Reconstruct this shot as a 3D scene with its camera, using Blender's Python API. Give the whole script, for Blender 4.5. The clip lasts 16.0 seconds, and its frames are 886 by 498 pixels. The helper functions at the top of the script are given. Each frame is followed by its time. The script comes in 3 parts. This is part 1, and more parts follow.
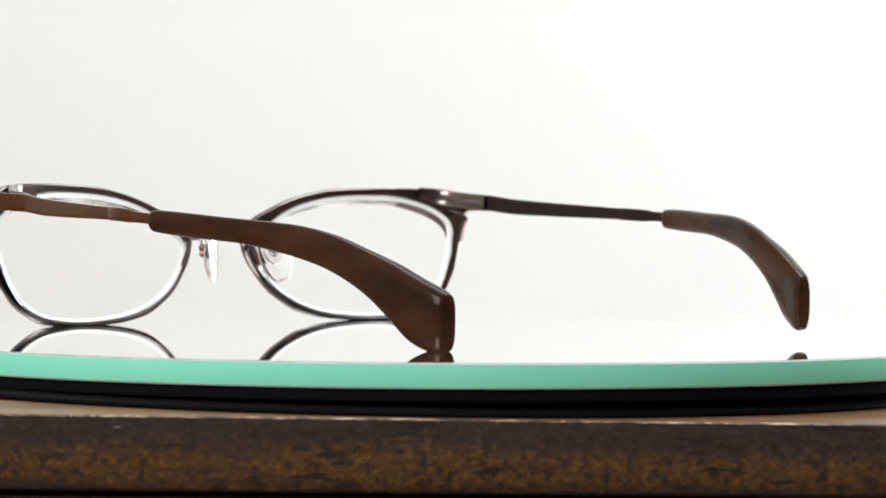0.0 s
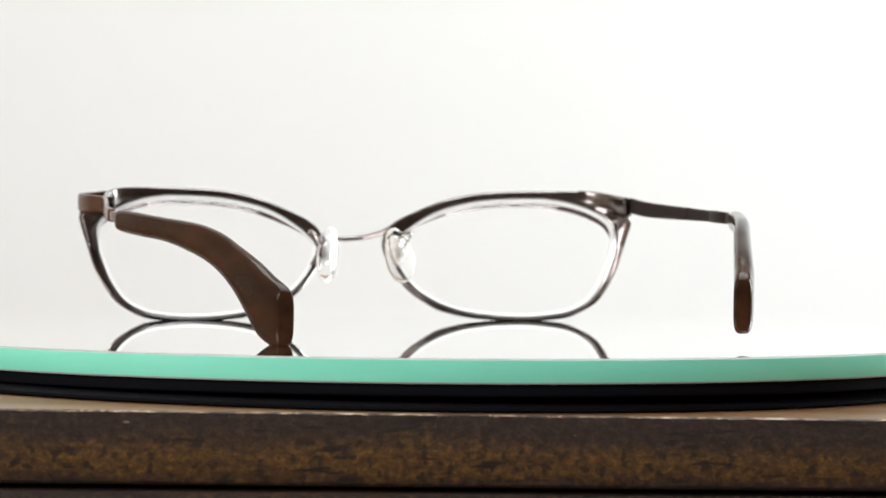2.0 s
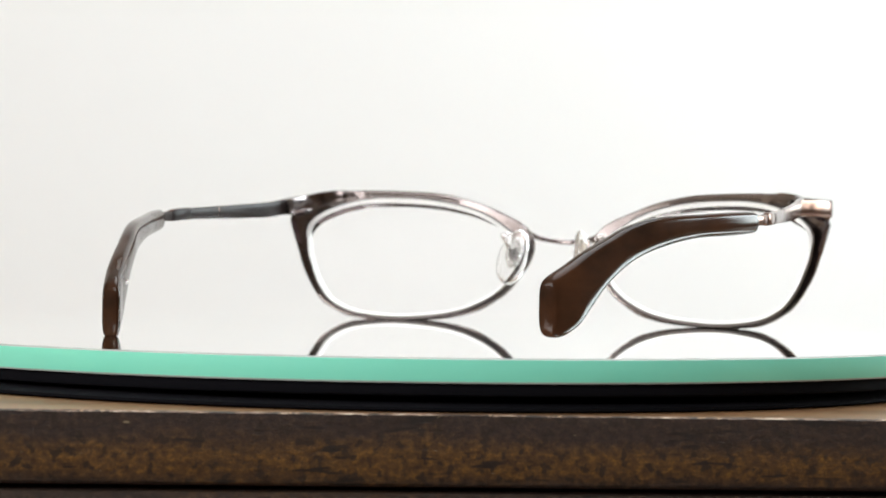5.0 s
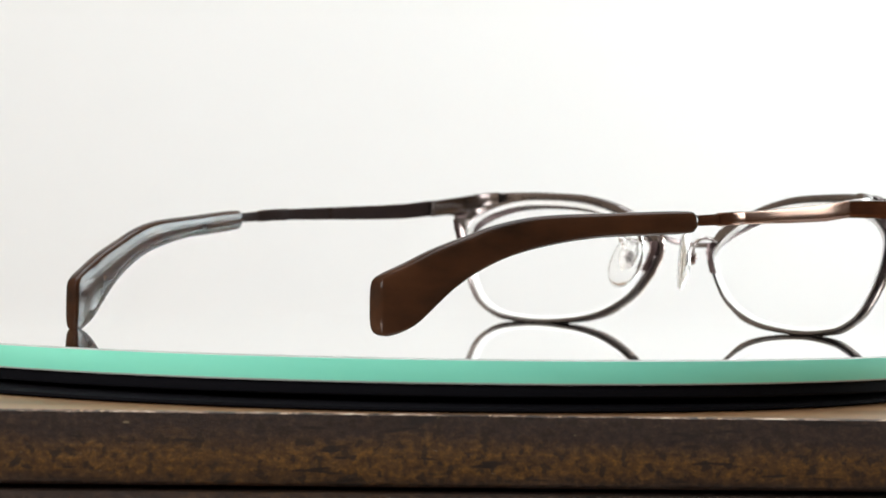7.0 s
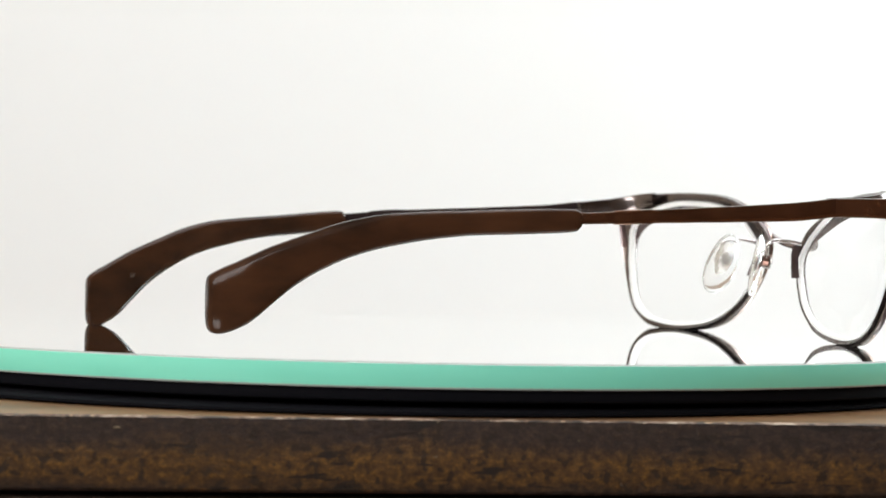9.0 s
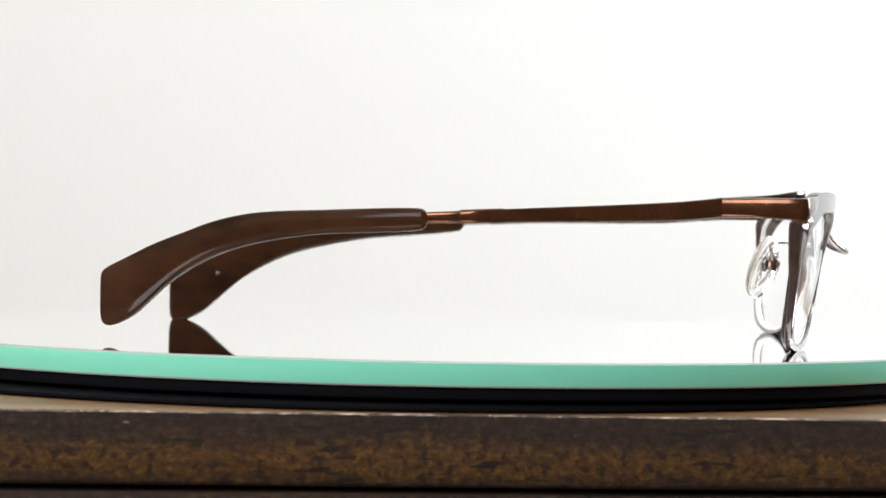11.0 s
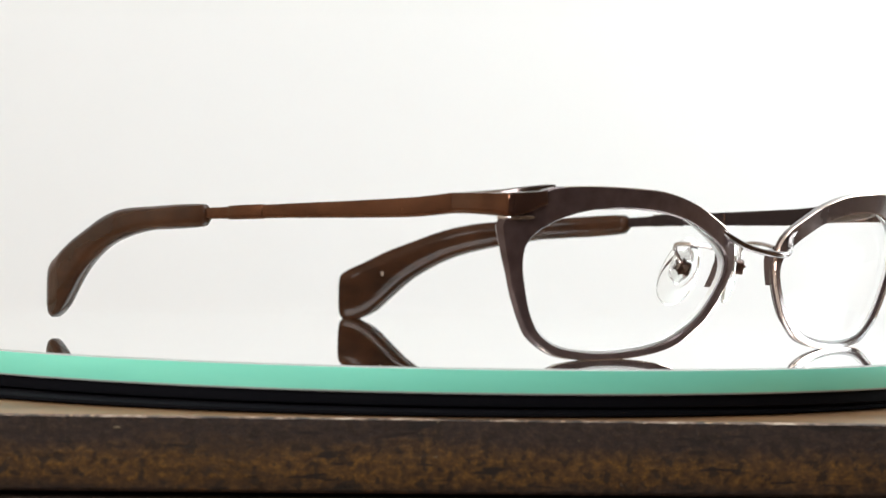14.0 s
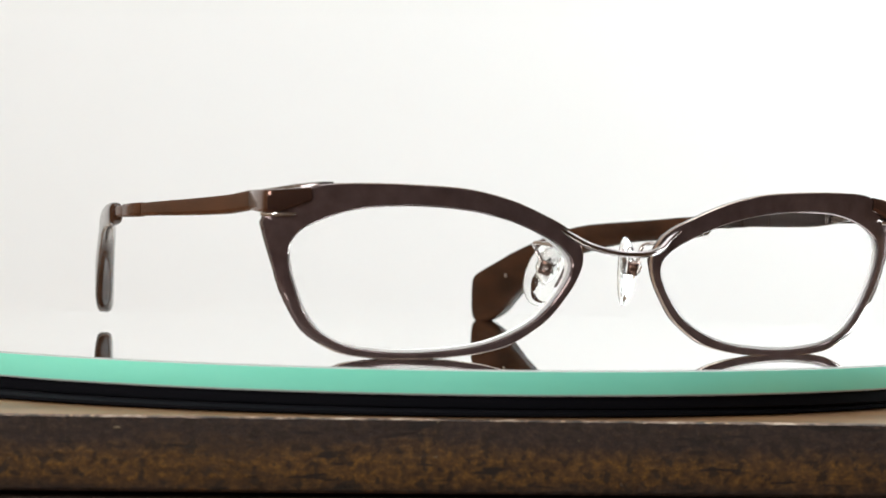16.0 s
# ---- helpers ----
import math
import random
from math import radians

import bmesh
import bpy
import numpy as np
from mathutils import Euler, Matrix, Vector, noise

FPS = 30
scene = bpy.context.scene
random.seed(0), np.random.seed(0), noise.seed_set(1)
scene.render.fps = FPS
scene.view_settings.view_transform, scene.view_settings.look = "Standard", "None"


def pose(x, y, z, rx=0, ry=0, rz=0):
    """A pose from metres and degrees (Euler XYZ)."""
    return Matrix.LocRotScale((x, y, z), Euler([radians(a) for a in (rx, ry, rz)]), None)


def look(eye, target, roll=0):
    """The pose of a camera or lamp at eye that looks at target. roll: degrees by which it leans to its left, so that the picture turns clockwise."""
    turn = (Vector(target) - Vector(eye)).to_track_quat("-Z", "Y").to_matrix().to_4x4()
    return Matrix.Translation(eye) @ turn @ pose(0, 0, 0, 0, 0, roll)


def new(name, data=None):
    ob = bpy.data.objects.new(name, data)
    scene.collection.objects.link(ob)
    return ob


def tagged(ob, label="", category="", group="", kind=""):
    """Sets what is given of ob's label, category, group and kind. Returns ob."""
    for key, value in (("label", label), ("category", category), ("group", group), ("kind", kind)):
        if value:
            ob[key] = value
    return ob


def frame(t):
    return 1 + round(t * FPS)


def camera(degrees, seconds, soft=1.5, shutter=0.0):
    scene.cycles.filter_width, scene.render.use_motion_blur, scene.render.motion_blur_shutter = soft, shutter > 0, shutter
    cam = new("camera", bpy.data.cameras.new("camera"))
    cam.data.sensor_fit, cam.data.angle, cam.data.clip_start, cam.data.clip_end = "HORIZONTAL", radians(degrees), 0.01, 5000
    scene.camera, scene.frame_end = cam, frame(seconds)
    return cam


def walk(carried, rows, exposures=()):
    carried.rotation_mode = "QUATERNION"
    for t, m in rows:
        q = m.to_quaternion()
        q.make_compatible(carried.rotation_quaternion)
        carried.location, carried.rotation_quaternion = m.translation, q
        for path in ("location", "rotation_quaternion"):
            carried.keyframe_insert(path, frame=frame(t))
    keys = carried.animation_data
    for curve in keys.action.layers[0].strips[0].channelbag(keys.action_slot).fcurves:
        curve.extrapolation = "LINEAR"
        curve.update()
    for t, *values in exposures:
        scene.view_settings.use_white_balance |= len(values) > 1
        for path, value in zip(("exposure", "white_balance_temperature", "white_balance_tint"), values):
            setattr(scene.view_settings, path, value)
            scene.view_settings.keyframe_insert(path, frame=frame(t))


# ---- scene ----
MM = 0.001

# ---- camera: a tripod shot; the lens shifts a little when it is refocused ----
cam = camera(16.904, 16.0)
cam.data.dof.use_dof = True
cam.data.dof.focus_distance = 0.567
cam.data.dof.aperture_fstop = 42.0
EYE = Vector((0.0, -0.60618, 0.02924))
AIM = Vector((math.sin(radians(0.273)) * math.cos(radians(1.1026)), math.cos(radians(0.273)) * math.cos(radians(1.1026)), -math.sin(radians(1.1026))))
FOCUS_BACK = 0.0145


def stand(k):
    """The camera's pose, k of the way back that focusing far away takes it."""
    eye = EYE - AIM * (FOCUS_BACK * k)
    return look(eye, eye + AIM, 1.134)


walk(cam, [(t, stand(k)) for t, k in (
    (0.0, 0.0), (0.55, 0.0), (0.85, 1.0), (1.2, 1.0), (4.2, 1.0), (6.3, 1.0), (6.9, 1.0), (7.1, 0.85), (7.45, 0.0),
    (9.2, 0.0), (10.2, 0.0), (11.1, 1.0), (12.0, 1.0), (12.55, 1.0), (13.0, 0.25), (13.4, 0.0), (16.0, 0.0))])

# ---- light: a window by the backdrop, plus an unseen rear window and skylight added as fill ----
world = bpy.data.worlds.new("sky")
scene.world = world
world.use_nodes = True
sky = world.node_tree.nodes.new("ShaderNodeTexSky")
sky.sky_type, sky.sun_disc = "NISHITA", False
sky.sun_elevation, sky.sun_rotation = radians(35), radians(60)
world.node_tree.links.new(sky.outputs[0], world.node_tree.nodes["Background"].inputs["Color"])
world.node_tree.nodes["Background"].inputs["Strength"].default_value = 0.1


def window_light(name, eye, target, w, h, watts, colour):
    data = bpy.data.lights.new(name, "AREA")
    data.shape, data.size, data.size_y, data.energy, data.color = "RECTANGLE", w, h, watts, colour
    ob = new(name, data)
    ob.matrix_world = look(eye, target)
    return ob


window_light("skylight_fill", (0.55, 0.45, 1.78), (0.55, 0.45, 0.0), 1.56, 1.76, 42, (0.94, 0.99, 0.99))
window_light("window_light_right", (1.78, 1.05, 0.5), (0.0, 1.05, 0.5), 0.86, 0.96, 45, (0.88, 1.0, 1.03))
window_light("window_fill_rear", (-1.0, -1.78, 0.85), (-1.0, 0.0, 0.85), 1.16, 1.06, 43, (1.01, 0.99, 0.97))


# ---- materials ----
def material(name, colour, rough=0.5, metal=0.0, **more):
    m = bpy.data.materials.new(name)
    m.use_nodes = True
    b = m.node_tree.nodes["Principled BSDF"]
    b.inputs["Base Color"].default_value = (*colour, 1)
    b.inputs["Roughness"].default_value = rough
    b.inputs["Metallic"].default_value = metal
    for key, value in more.items():
        b.inputs[key.replace("_", " ")].default_value = value
    return m


def noise_tex(m, scale, detail=4.0, stretch=(1, 1, 1), rough=0.55):
    nt = m.node_tree
    co = nt.nodes.new("ShaderNodeTexCoord")
    mp = nt.nodes.new("ShaderNodeMapping")
    mp.inputs["Scale"].default_value = stretch
    tx = nt.nodes.new("ShaderNodeTexNoise")
    tx.inputs["Scale"].default_value, tx.inputs["Detail"].default_value, tx.inputs["Roughness"].default_value = scale, detail, rough
    nt.links.new(co.outputs["Object"], mp.inputs[0])
    nt.links.new(mp.outputs[0], tx.inputs[0])
    return tx.outputs["Fac"]


def ramp(m, fac, stops):
    r = m.node_tree.nodes.new("ShaderNodeValToRGB")
    els = r.color_ramp.elements
    while len(els) < len(stops):
        els.new(0.5)
    for e, (p, c) in zip(els, stops):
        e.position, e.color = p, (*c, 1)
    m.node_tree.links.new(fac, r.inputs[0])
    return r.outputs[0]


def mixed(m, fac, a, b, blend="MIX"):
    n = m.node_tree.nodes.new("ShaderNodeMix")
    n.data_type, n.blend_type = "RGBA", blend
    for sock, v in ((n.inputs[0], fac), (n.inputs[6], a), (n.inputs[7], b)):
        if hasattr(v, "links"):
            m.node_tree.links.new(v, sock)
        else:
            sock.default_value = v if isinstance(v, float) else (*v, 1)
    return n.outputs[2]


def to_input(m, out, key):
    m.node_tree.links.new(out, m.node_tree.nodes["Principled BSDF"].inputs[key])


def bump(m, out, strength, distance):
    b = m.node_tree.nodes.new("ShaderNodeBump")
    b.inputs["Strength"].default_value, b.inputs["Distance"].default_value = strength, distance
    m.node_tree.links.new(out, b.inputs["Height"])
    to_input(m, b.outputs[0], "Normal")


WALL = material("wall_paint", (0.84, 0.835, 0.82), 0.9)
to_input(WALL, ramp(WALL, noise_tex(WALL, 2.0), [(0.3, (0.84, 0.83, 0.82)), (0.7, (0.855, 0.85, 0.845))]), "Base Color")
bump(WALL, noise_tex(WALL, 60.0), 0.1, 0.001)
# unseen left wall, beige to dim and warm the backdrop's left
UNSEEN_BEIGE = material("unseen_wall_beige", (0.44, 0.37, 0.295), 0.9)
bump(UNSEEN_BEIGE, noise_tex(UNSEEN_BEIGE, 60.0), 0.1, 0.001)
# unseen walls made dark so that the metal mirrors something dark
DARK_SURROUND = material("dark_surround_panelling", (0.14, 0.085, 0.05), 0.6)
to_input(DARK_SURROUND, ramp(DARK_SURROUND, noise_tex(DARK_SURROUND, 5.0, 6.0, (6, 6, 0.4)), [(0.3, (0.10, 0.06, 0.035)), (0.7, (0.18, 0.11, 0.065))]), "Base Color")
CEILING = material("ceiling_paint", (0.8, 0.8, 0.78), 0.95)
FLOOR = material("floor_boards", (0.16, 0.09, 0.05), 0.5)
to_input(FLOOR, ramp(FLOOR, noise_tex(FLOOR, 6.0, 6.0, (0.3, 6, 1)), [(0.3, (0.10, 0.055, 0.03)), (0.7, (0.2, 0.12, 0.07))]), "Base Color")

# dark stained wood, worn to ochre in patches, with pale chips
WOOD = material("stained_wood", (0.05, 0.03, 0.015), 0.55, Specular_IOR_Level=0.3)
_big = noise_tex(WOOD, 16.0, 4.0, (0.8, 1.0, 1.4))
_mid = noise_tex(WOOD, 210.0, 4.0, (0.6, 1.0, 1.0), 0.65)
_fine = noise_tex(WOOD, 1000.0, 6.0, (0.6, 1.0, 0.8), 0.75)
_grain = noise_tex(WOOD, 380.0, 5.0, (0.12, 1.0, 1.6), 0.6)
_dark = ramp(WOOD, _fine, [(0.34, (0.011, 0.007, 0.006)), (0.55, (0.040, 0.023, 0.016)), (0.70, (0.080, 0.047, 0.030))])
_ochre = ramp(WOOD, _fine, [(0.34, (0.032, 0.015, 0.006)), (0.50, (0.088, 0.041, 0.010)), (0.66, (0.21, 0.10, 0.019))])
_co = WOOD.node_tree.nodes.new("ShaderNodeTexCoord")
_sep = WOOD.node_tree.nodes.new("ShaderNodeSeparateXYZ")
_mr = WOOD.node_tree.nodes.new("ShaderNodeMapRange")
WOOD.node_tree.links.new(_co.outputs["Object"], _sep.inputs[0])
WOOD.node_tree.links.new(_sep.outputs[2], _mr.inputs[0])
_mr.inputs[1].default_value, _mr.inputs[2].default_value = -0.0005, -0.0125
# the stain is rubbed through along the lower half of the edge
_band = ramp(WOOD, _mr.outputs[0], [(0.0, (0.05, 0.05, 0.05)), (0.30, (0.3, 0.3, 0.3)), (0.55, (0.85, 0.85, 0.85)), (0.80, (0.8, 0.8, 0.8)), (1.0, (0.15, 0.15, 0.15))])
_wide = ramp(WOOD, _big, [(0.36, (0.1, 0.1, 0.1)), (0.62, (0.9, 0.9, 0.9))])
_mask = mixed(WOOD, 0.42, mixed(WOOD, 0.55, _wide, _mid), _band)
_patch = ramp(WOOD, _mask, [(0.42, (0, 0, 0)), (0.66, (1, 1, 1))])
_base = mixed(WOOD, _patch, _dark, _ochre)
_base = mixed(WOOD, ramp(WOOD, _grain, [(0.5, (0, 0, 0)), (0.72, (0.55, 0.55, 0.55))]), _base, (0.022, 0.012, 0.008))
# worm-like dark marks, long dark flecks and tiny pale ones
_worm = ramp(WOOD, noise_tex(WOOD, 620.0, 3.0, (0.8, 1.0, 0.8), 0.5), [(0.55, (0, 0, 0)), (0.61, (0.85, 0.85, 0.85))])
_fleck = ramp(WOOD, noise_tex(WOOD, 420.0, 2.0, (0.2, 1.0, 1.3), 0.5), [(0.62, (0, 0, 0)), (0.67, (0.9, 0.9, 0.9))])
_pale = ramp(WOOD, noise_tex(WOOD, 1100.0, 1.0, (0.35, 1, 1.2)), [(0.74, (0, 0, 0)), (0.78, (0.8, 0.8, 0.8))])
_base = mixed(WOOD, _worm, _base, (0.020, 0.012, 0.007))
_base = mixed(WOOD, _fleck, _base, (0.012, 0.008, 0.006))
to_input(WOOD, mixed(WOOD, _pale, _base, (0.24, 0.18, 0.11)), "Base Color")
to_input(WOOD, ramp(WOOD, _fine, [(0.3, (0.4, 0.4, 0.4)), (0.8, (0.65, 0.65, 0.65))]), "Roughness")
bump(WOOD, _fine, 0.9, 0.0006)
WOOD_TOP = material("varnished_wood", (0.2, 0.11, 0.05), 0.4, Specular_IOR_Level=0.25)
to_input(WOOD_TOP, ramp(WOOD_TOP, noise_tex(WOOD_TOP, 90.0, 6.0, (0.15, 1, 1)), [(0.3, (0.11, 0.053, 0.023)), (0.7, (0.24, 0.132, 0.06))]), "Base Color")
CHIP = material("bare_wood_chip", (0.5, 0.36, 0.2), 0.8)
to_input(CHIP, ramp(CHIP, noise_tex(CHIP, 700.0, 3.0), [(0.3, (0.34, 0.20, 0.12)), (0.7, (0.60, 0.46, 0.32))]), "Base Color")
# the arris, rubbed bare in a broken line
WORN = material("worn_arris_wood", (0.2, 0.12, 0.07), 0.6)
_rub = ramp(WORN, noise_tex(WORN, 420.0, 5.0, (0.35, 1, 1), 0.75), [(0.47, (0.030, 0.018, 0.012)), (0.53, (0.20, 0.12, 0.08)), (0.62, (0.55, 0.44, 0.35))])
to_input(WORN, _rub, "Base Color")
bump(WORN, noise_tex(WORN, 1500.0), 0.6, 0.0004)

MIRROR = material("mirrored_glass", (0.94, 0.95, 0.94), 0.012, 1.0)
GLASS_EDGE = material("green_glass_edge", (0.26, 0.88, 0.66), 0.25)
to_input(GLASS_EDGE, ramp(GLASS_EDGE, noise_tex(GLASS_EDGE, 18.0, 3.0, (1, 1, 6)), [(0.3, (0.25, 0.86, 0.66)), (0.7, (0.29, 0.92, 0.72))]), "Base Color")
ARRIS = material("ground_glass", (0.42, 0.46, 0.44), 0.5)
BLACK = material("black_plastic", (0.006, 0.006, 0.008), 0.85, Specular_IOR_Level=0.05)
bump(BLACK, noise_tex(BLACK, 900.0), 0.15, 0.0002)
# black for the rubber feet and for the painted shade under the tabletop
RUBBER_GAP_SHADE = material("black_rubber_gap_shade", (0.006, 0.006, 0.007), 0.8)

FRAME = material("brown_lacquered_metal", (0.085, 0.06, 0.057), 0.12, 0.5, Coat_Weight=0.0, Coat_Roughness=0.05)
to_input(FRAME, ramp(FRAME, noise_tex(FRAME, 300.0, 5.0), [(0.3, (0.080, 0.053, 0.052)), (0.7, (0.128, 0.088, 0.085))]), "Base Color")
FRAME_SIDE = material("copper_brown_metal", (0.10, 0.04, 0.022), 0.15, 0.7, Coat_Weight=0.0, Coat_Roughness=0.05)
to_input(FRAME_SIDE, ramp(FRAME_SIDE, noise_tex(FRAME_SIDE, 260.0, 5.0), [(0.3, (0.090, 0.036, 0.017)), (0.7, (0.150, 0.062, 0.030))]), "Base Color")
END = material("brown_end_metal", (0.11, 0.062, 0.048), 0.1, 0.8)
RIM_BACK = material("brown_nickel", (0.27, 0.205, 0.185), 0.2, 1.0)
to_input(RIM_BACK, ramp(RIM_BACK, noise_tex(RIM_BACK, 200.0, 5.0), [(0.3, (0.175, 0.15, 0.145)), (0.7, (0.235, 0.205, 0.198))]), "Base Color")
# near-black colour standing for the dark room mirrored in the temples' inner sides
INNER_DARK_REFLECTION = material("inner_dark_reflection", (0.022, 0.015, 0.014), 0.3, 0.0, Specular_IOR_Level=0.06)
bump(INNER_DARK_REFLECTION, noise_tex(INNER_DARK_REFLECTION, 400.0, 3.0), 0.2, 0.0002)
GUNMETAL = material("dark_nickel", (0.22, 0.20, 0.20), 0.2, 1.0)
# paler metal for the highlight drawn along the rim's edge
EDGE_GLINT = material("edge_highlight_metal", (0.60, 0.48, 0.43), 0.16, 1.0)
BRIDGE = material("bridge_metal", (0.25, 0.215, 0.21), 0.16, 1.0)
SILVER = material("polished_silver_metal", (0.55, 0.51, 0.50), 0.16, 1.0)
ACETATE = material("brown_acetate", (0.03, 0.012, 0.006), 0.13, Specular_IOR_Level=0.12)
to_input(ACETATE, ramp(ACETATE, noise_tex(ACETATE, 120.0, 5.0, (1, 0.25, 1)), [(0.32, (0.018, 0.0085, 0.0048)), (0.7, (0.056, 0.0225, 0.0105))]), "Base Color")
# anti-reflection coated: almost no mirror image
LENS = material("clear_lens", (1, 1, 1), 0.0, Transmission_Weight=1.0, IOR=1.07)
LENS_EDGE = material("ground_lens_edge", (0.92, 0.92, 0.91), 0.45, Transmission_Weight=0.35, IOR=1.4)
SILICONE = material("clear_silicone", (0.97, 0.97, 0.96), 0.08, Transmission_Weight=1.0, IOR=1.2)

INSERT = material("clear_hard_insert", (0.80, 0.80, 0.79), 0.12, Transmission_Weight=0.9, IOR=1.45)
bump(INSERT, noise_tex(INSERT, 900.0, 3.0), 0.8, 0.0006)


# ---- mesh helpers ----
def part(name, bm, mat, parent=None, label="", smooth=True):
    me = bpy.data.meshes.new(name)
    bmesh.ops.recalc_face_normals(bm, faces=bm.faces)
    bm.to_mesh(me)
    bm.free()
    me.materials.append(mat)
    if smooth:
        me.shade_smooth()
        me.set_sharp_from_angle(angle=radians(38))
    ob = new(name, me)
    if parent:
        ob.parent = parent
    return tagged(ob, label)


def box(bm, x0, x1, y0, y1, z0, z1, bevel=0.0):
    out = bmesh.ops.create_cube(bm, size=1, matrix=Matrix.Translation(((x0 + x1) / 2, (y0 + y1) / 2, (z0 + z1) / 2)) @ Matrix.Diagonal((x1 - x0, y1 - y0, z1 - z0, 1)))
    if bevel:
        es = list({e for v in out["verts"] for e in v.link_edges})
        bmesh.ops.bevel(bm, geom=es, offset=bevel, segments=2, profile=0.5, affect="EDGES")


def loft(bm, rings, closed=False, caps=True):
    """Skin over rings of equal length; closed joins the last ring to the first."""
    vs = [[bm.verts.new(p) for p in ring] for ring in rings]
    n = len(vs[0])
    for i in range(len(vs) if closed else len(vs) - 1):
        a, b = vs[i], vs[(i + 1) % len(vs)]
        for j in range(n):
            bm.faces.new((a[j], a[(j + 1) % n], b[(j + 1) % n], b[j]))
    if caps and not closed:
        bm.faces.new(vs[0])
        bm.faces.new(vs[-1])
    return bm


def spline(points, per=6):
    """A smooth curve through the points."""
    pts = [Vector(p) for p in points]
    ext = [2 * pts[0] - pts[1], *pts, 2 * pts[-1] - pts[-2]]
    out = []
    for i in range(1, len(ext) - 2):
        a, b, c, d = ext[i - 1:i + 3]
        for k in range(per):
            t = k / per
            out.append(0.5 * (2 * b + (c - a) * t + (2 * a - 5 * b + 4 * c - d) * t * t + (3 * b - a - 3 * c + d) * t ** 3))
    return out + [pts[-1]]


def tube(bm, points, radius, sides=10, per=6, taper=None):
    path = spline(points, per)
    rings = []
    for i, p in enumerate(path):
        d = (path[min(i + 1, len(path) - 1)] - path[max(i - 1, 0)]).normalized()
        u = d.cross(Vector((0, 0, 1)) if abs(d.z) < 0.9 else Vector((1, 0, 0))).normalized()
        v = d.cross(u)
        r = radius * (taper(i / (len(path) - 1)) if taper else 1)
        rings.append([p + (u * math.cos(a) + v * math.sin(a)) * r for a in (2 * math.pi * k / sides for k in range(sides))])
    return loft(bm, rings)


def section(w, h, n=16, power=3.2):
    """A rounded-rectangle outline, w by h."""
    out = []
    for k in range(n):
        a = 2 * math.pi * (k + 0.5) / n
        c, s = math.cos(a), math.sin(a)
        out.append((math.copysign(abs(c) ** (2 / power), c) * w / 2, math.copysign(abs(s) ** (2 / power), s) * h / 2))
    return out


def lathe(bm, profile, steps=256):
    """Turn a closed outline of (radius, height) round the z axis."""
    rings = [[(r * math.cos(a), r * math.sin(a), z) for r, z in profile] for a in (2 * math.pi * k / steps for k in range(steps))]
    return loft(bm, rings, closed=True)


# ---- room: back wall seen; other walls unseen, their tones chosen to shape light ----
def room_wall(name, x0, x1, y0, y1, z0, z1, mat):
    bm = bmesh.new()
    box(bm, x0, x1, y0, y1, z0, z1)
    return tagged(part(name, bm, mat, smooth=False), "plain off-white painted room wall", "wall", kind="structure")


ZF = -0.76


def holed(name, box_of, u0, u1, v0, v1, hole, mat, label):
    """A wall or ceiling round one opening. box_of(u0, u1, v0, v1): the six bounds of a piece."""
    a, b, c, d = hole
    bm = bmesh.new()
    for piece in ((u0, a, v0, v1), (b, u1, v0, v1), (a, b, v0, c), (a, b, d, v1)):
        box(bm, *box_of(*piece))
    return tagged(part(name, bm, mat, smooth=False), label, name.split("_")[0], kind="structure")


def window(name, box_of, hole, label):
    """A white window frame with one upright bar, set in an opening."""
    a, b, c, d = hole
    ob = tagged(new(name), label, "window", kind="structure")
    w, m = 0.045, (a + b) / 2
    for word, piece in (("frame_side", (a, a + w, c, d)), ("frame_side", (b - w, b, c, d)), ("frame_rail", (a + w, b - w, c, c + w)), ("frame_rail", (a + w, b - w, d - w, d)), ("glazing_bar", (m - 0.012, m + 0.012, c + w, d - w))):
        bm = bmesh.new()
        box(bm, *box_of(*piece), 0.003)
        part(word, bm, PAINT, ob)
    return ob


PAINT = material("white_gloss_paint", (0.78, 0.78, 0.76), 0.35)
room_wall("wall_back", -1.7, 1.7, 1.7, 1.8, ZF, 1.7, WALL)
room_wall("wall_left", -1.8, -1.7, -1.8, 1.8, ZF, 1.7, UNSEEN_BEIGE)["label"] = "unseen beige room wall, toned to dim and warm the left"
RIGHT_HOLE, REAR_HOLE, ROOF_HOLE = (0.6, 1.5, 0.0, 1.0), (-1.6, -0.4, 0.3, 1.4), (-0.25, 1.35, -0.45, 1.35)
holed("wall_right", lambda a, b, c, d: (1.7, 1.8, a, b, c, d), -1.8, 1.8, ZF, 1.7, RIGHT_HOLE, DARK_SURROUND, "unseen dark panelled wall with a window, kept dark for reflections")
holed("wall_front", lambda a, b, c, d: (a, b, -1.8, -1.7, c, d), -1.7, 1.7, ZF, 1.7, REAR_HOLE, DARK_SURROUND, "unseen dark panelled wall with a window, kept dark for reflections")
holed("ceiling", lambda a, b, c, d: (a, b, c, d, 1.7, 1.8), -1.8, 1.8, -1.8, 1.8, ROOF_HOLE, CEILING, "plain white painted ceiling, unseen, with an added roof light")
window("window_1", lambda a, b, c, d: (1.715, 1.755, a, b, c, d), RIGHT_HOLE, "white-painted window out of view, letting in daylight")
# this window and the roof light below are unseen, added to carry fill light
window("window_2", lambda a, b, c, d: (a, b, -1.755, -1.715, c, d), REAR_HOLE, "white-painted window out of view, letting in daylight")
window("window_3", lambda a, b, c, d: (a, b, c, d, 1.715, 1.755), ROOF_HOLE, "white-painted roof light, unseen and added for fill")
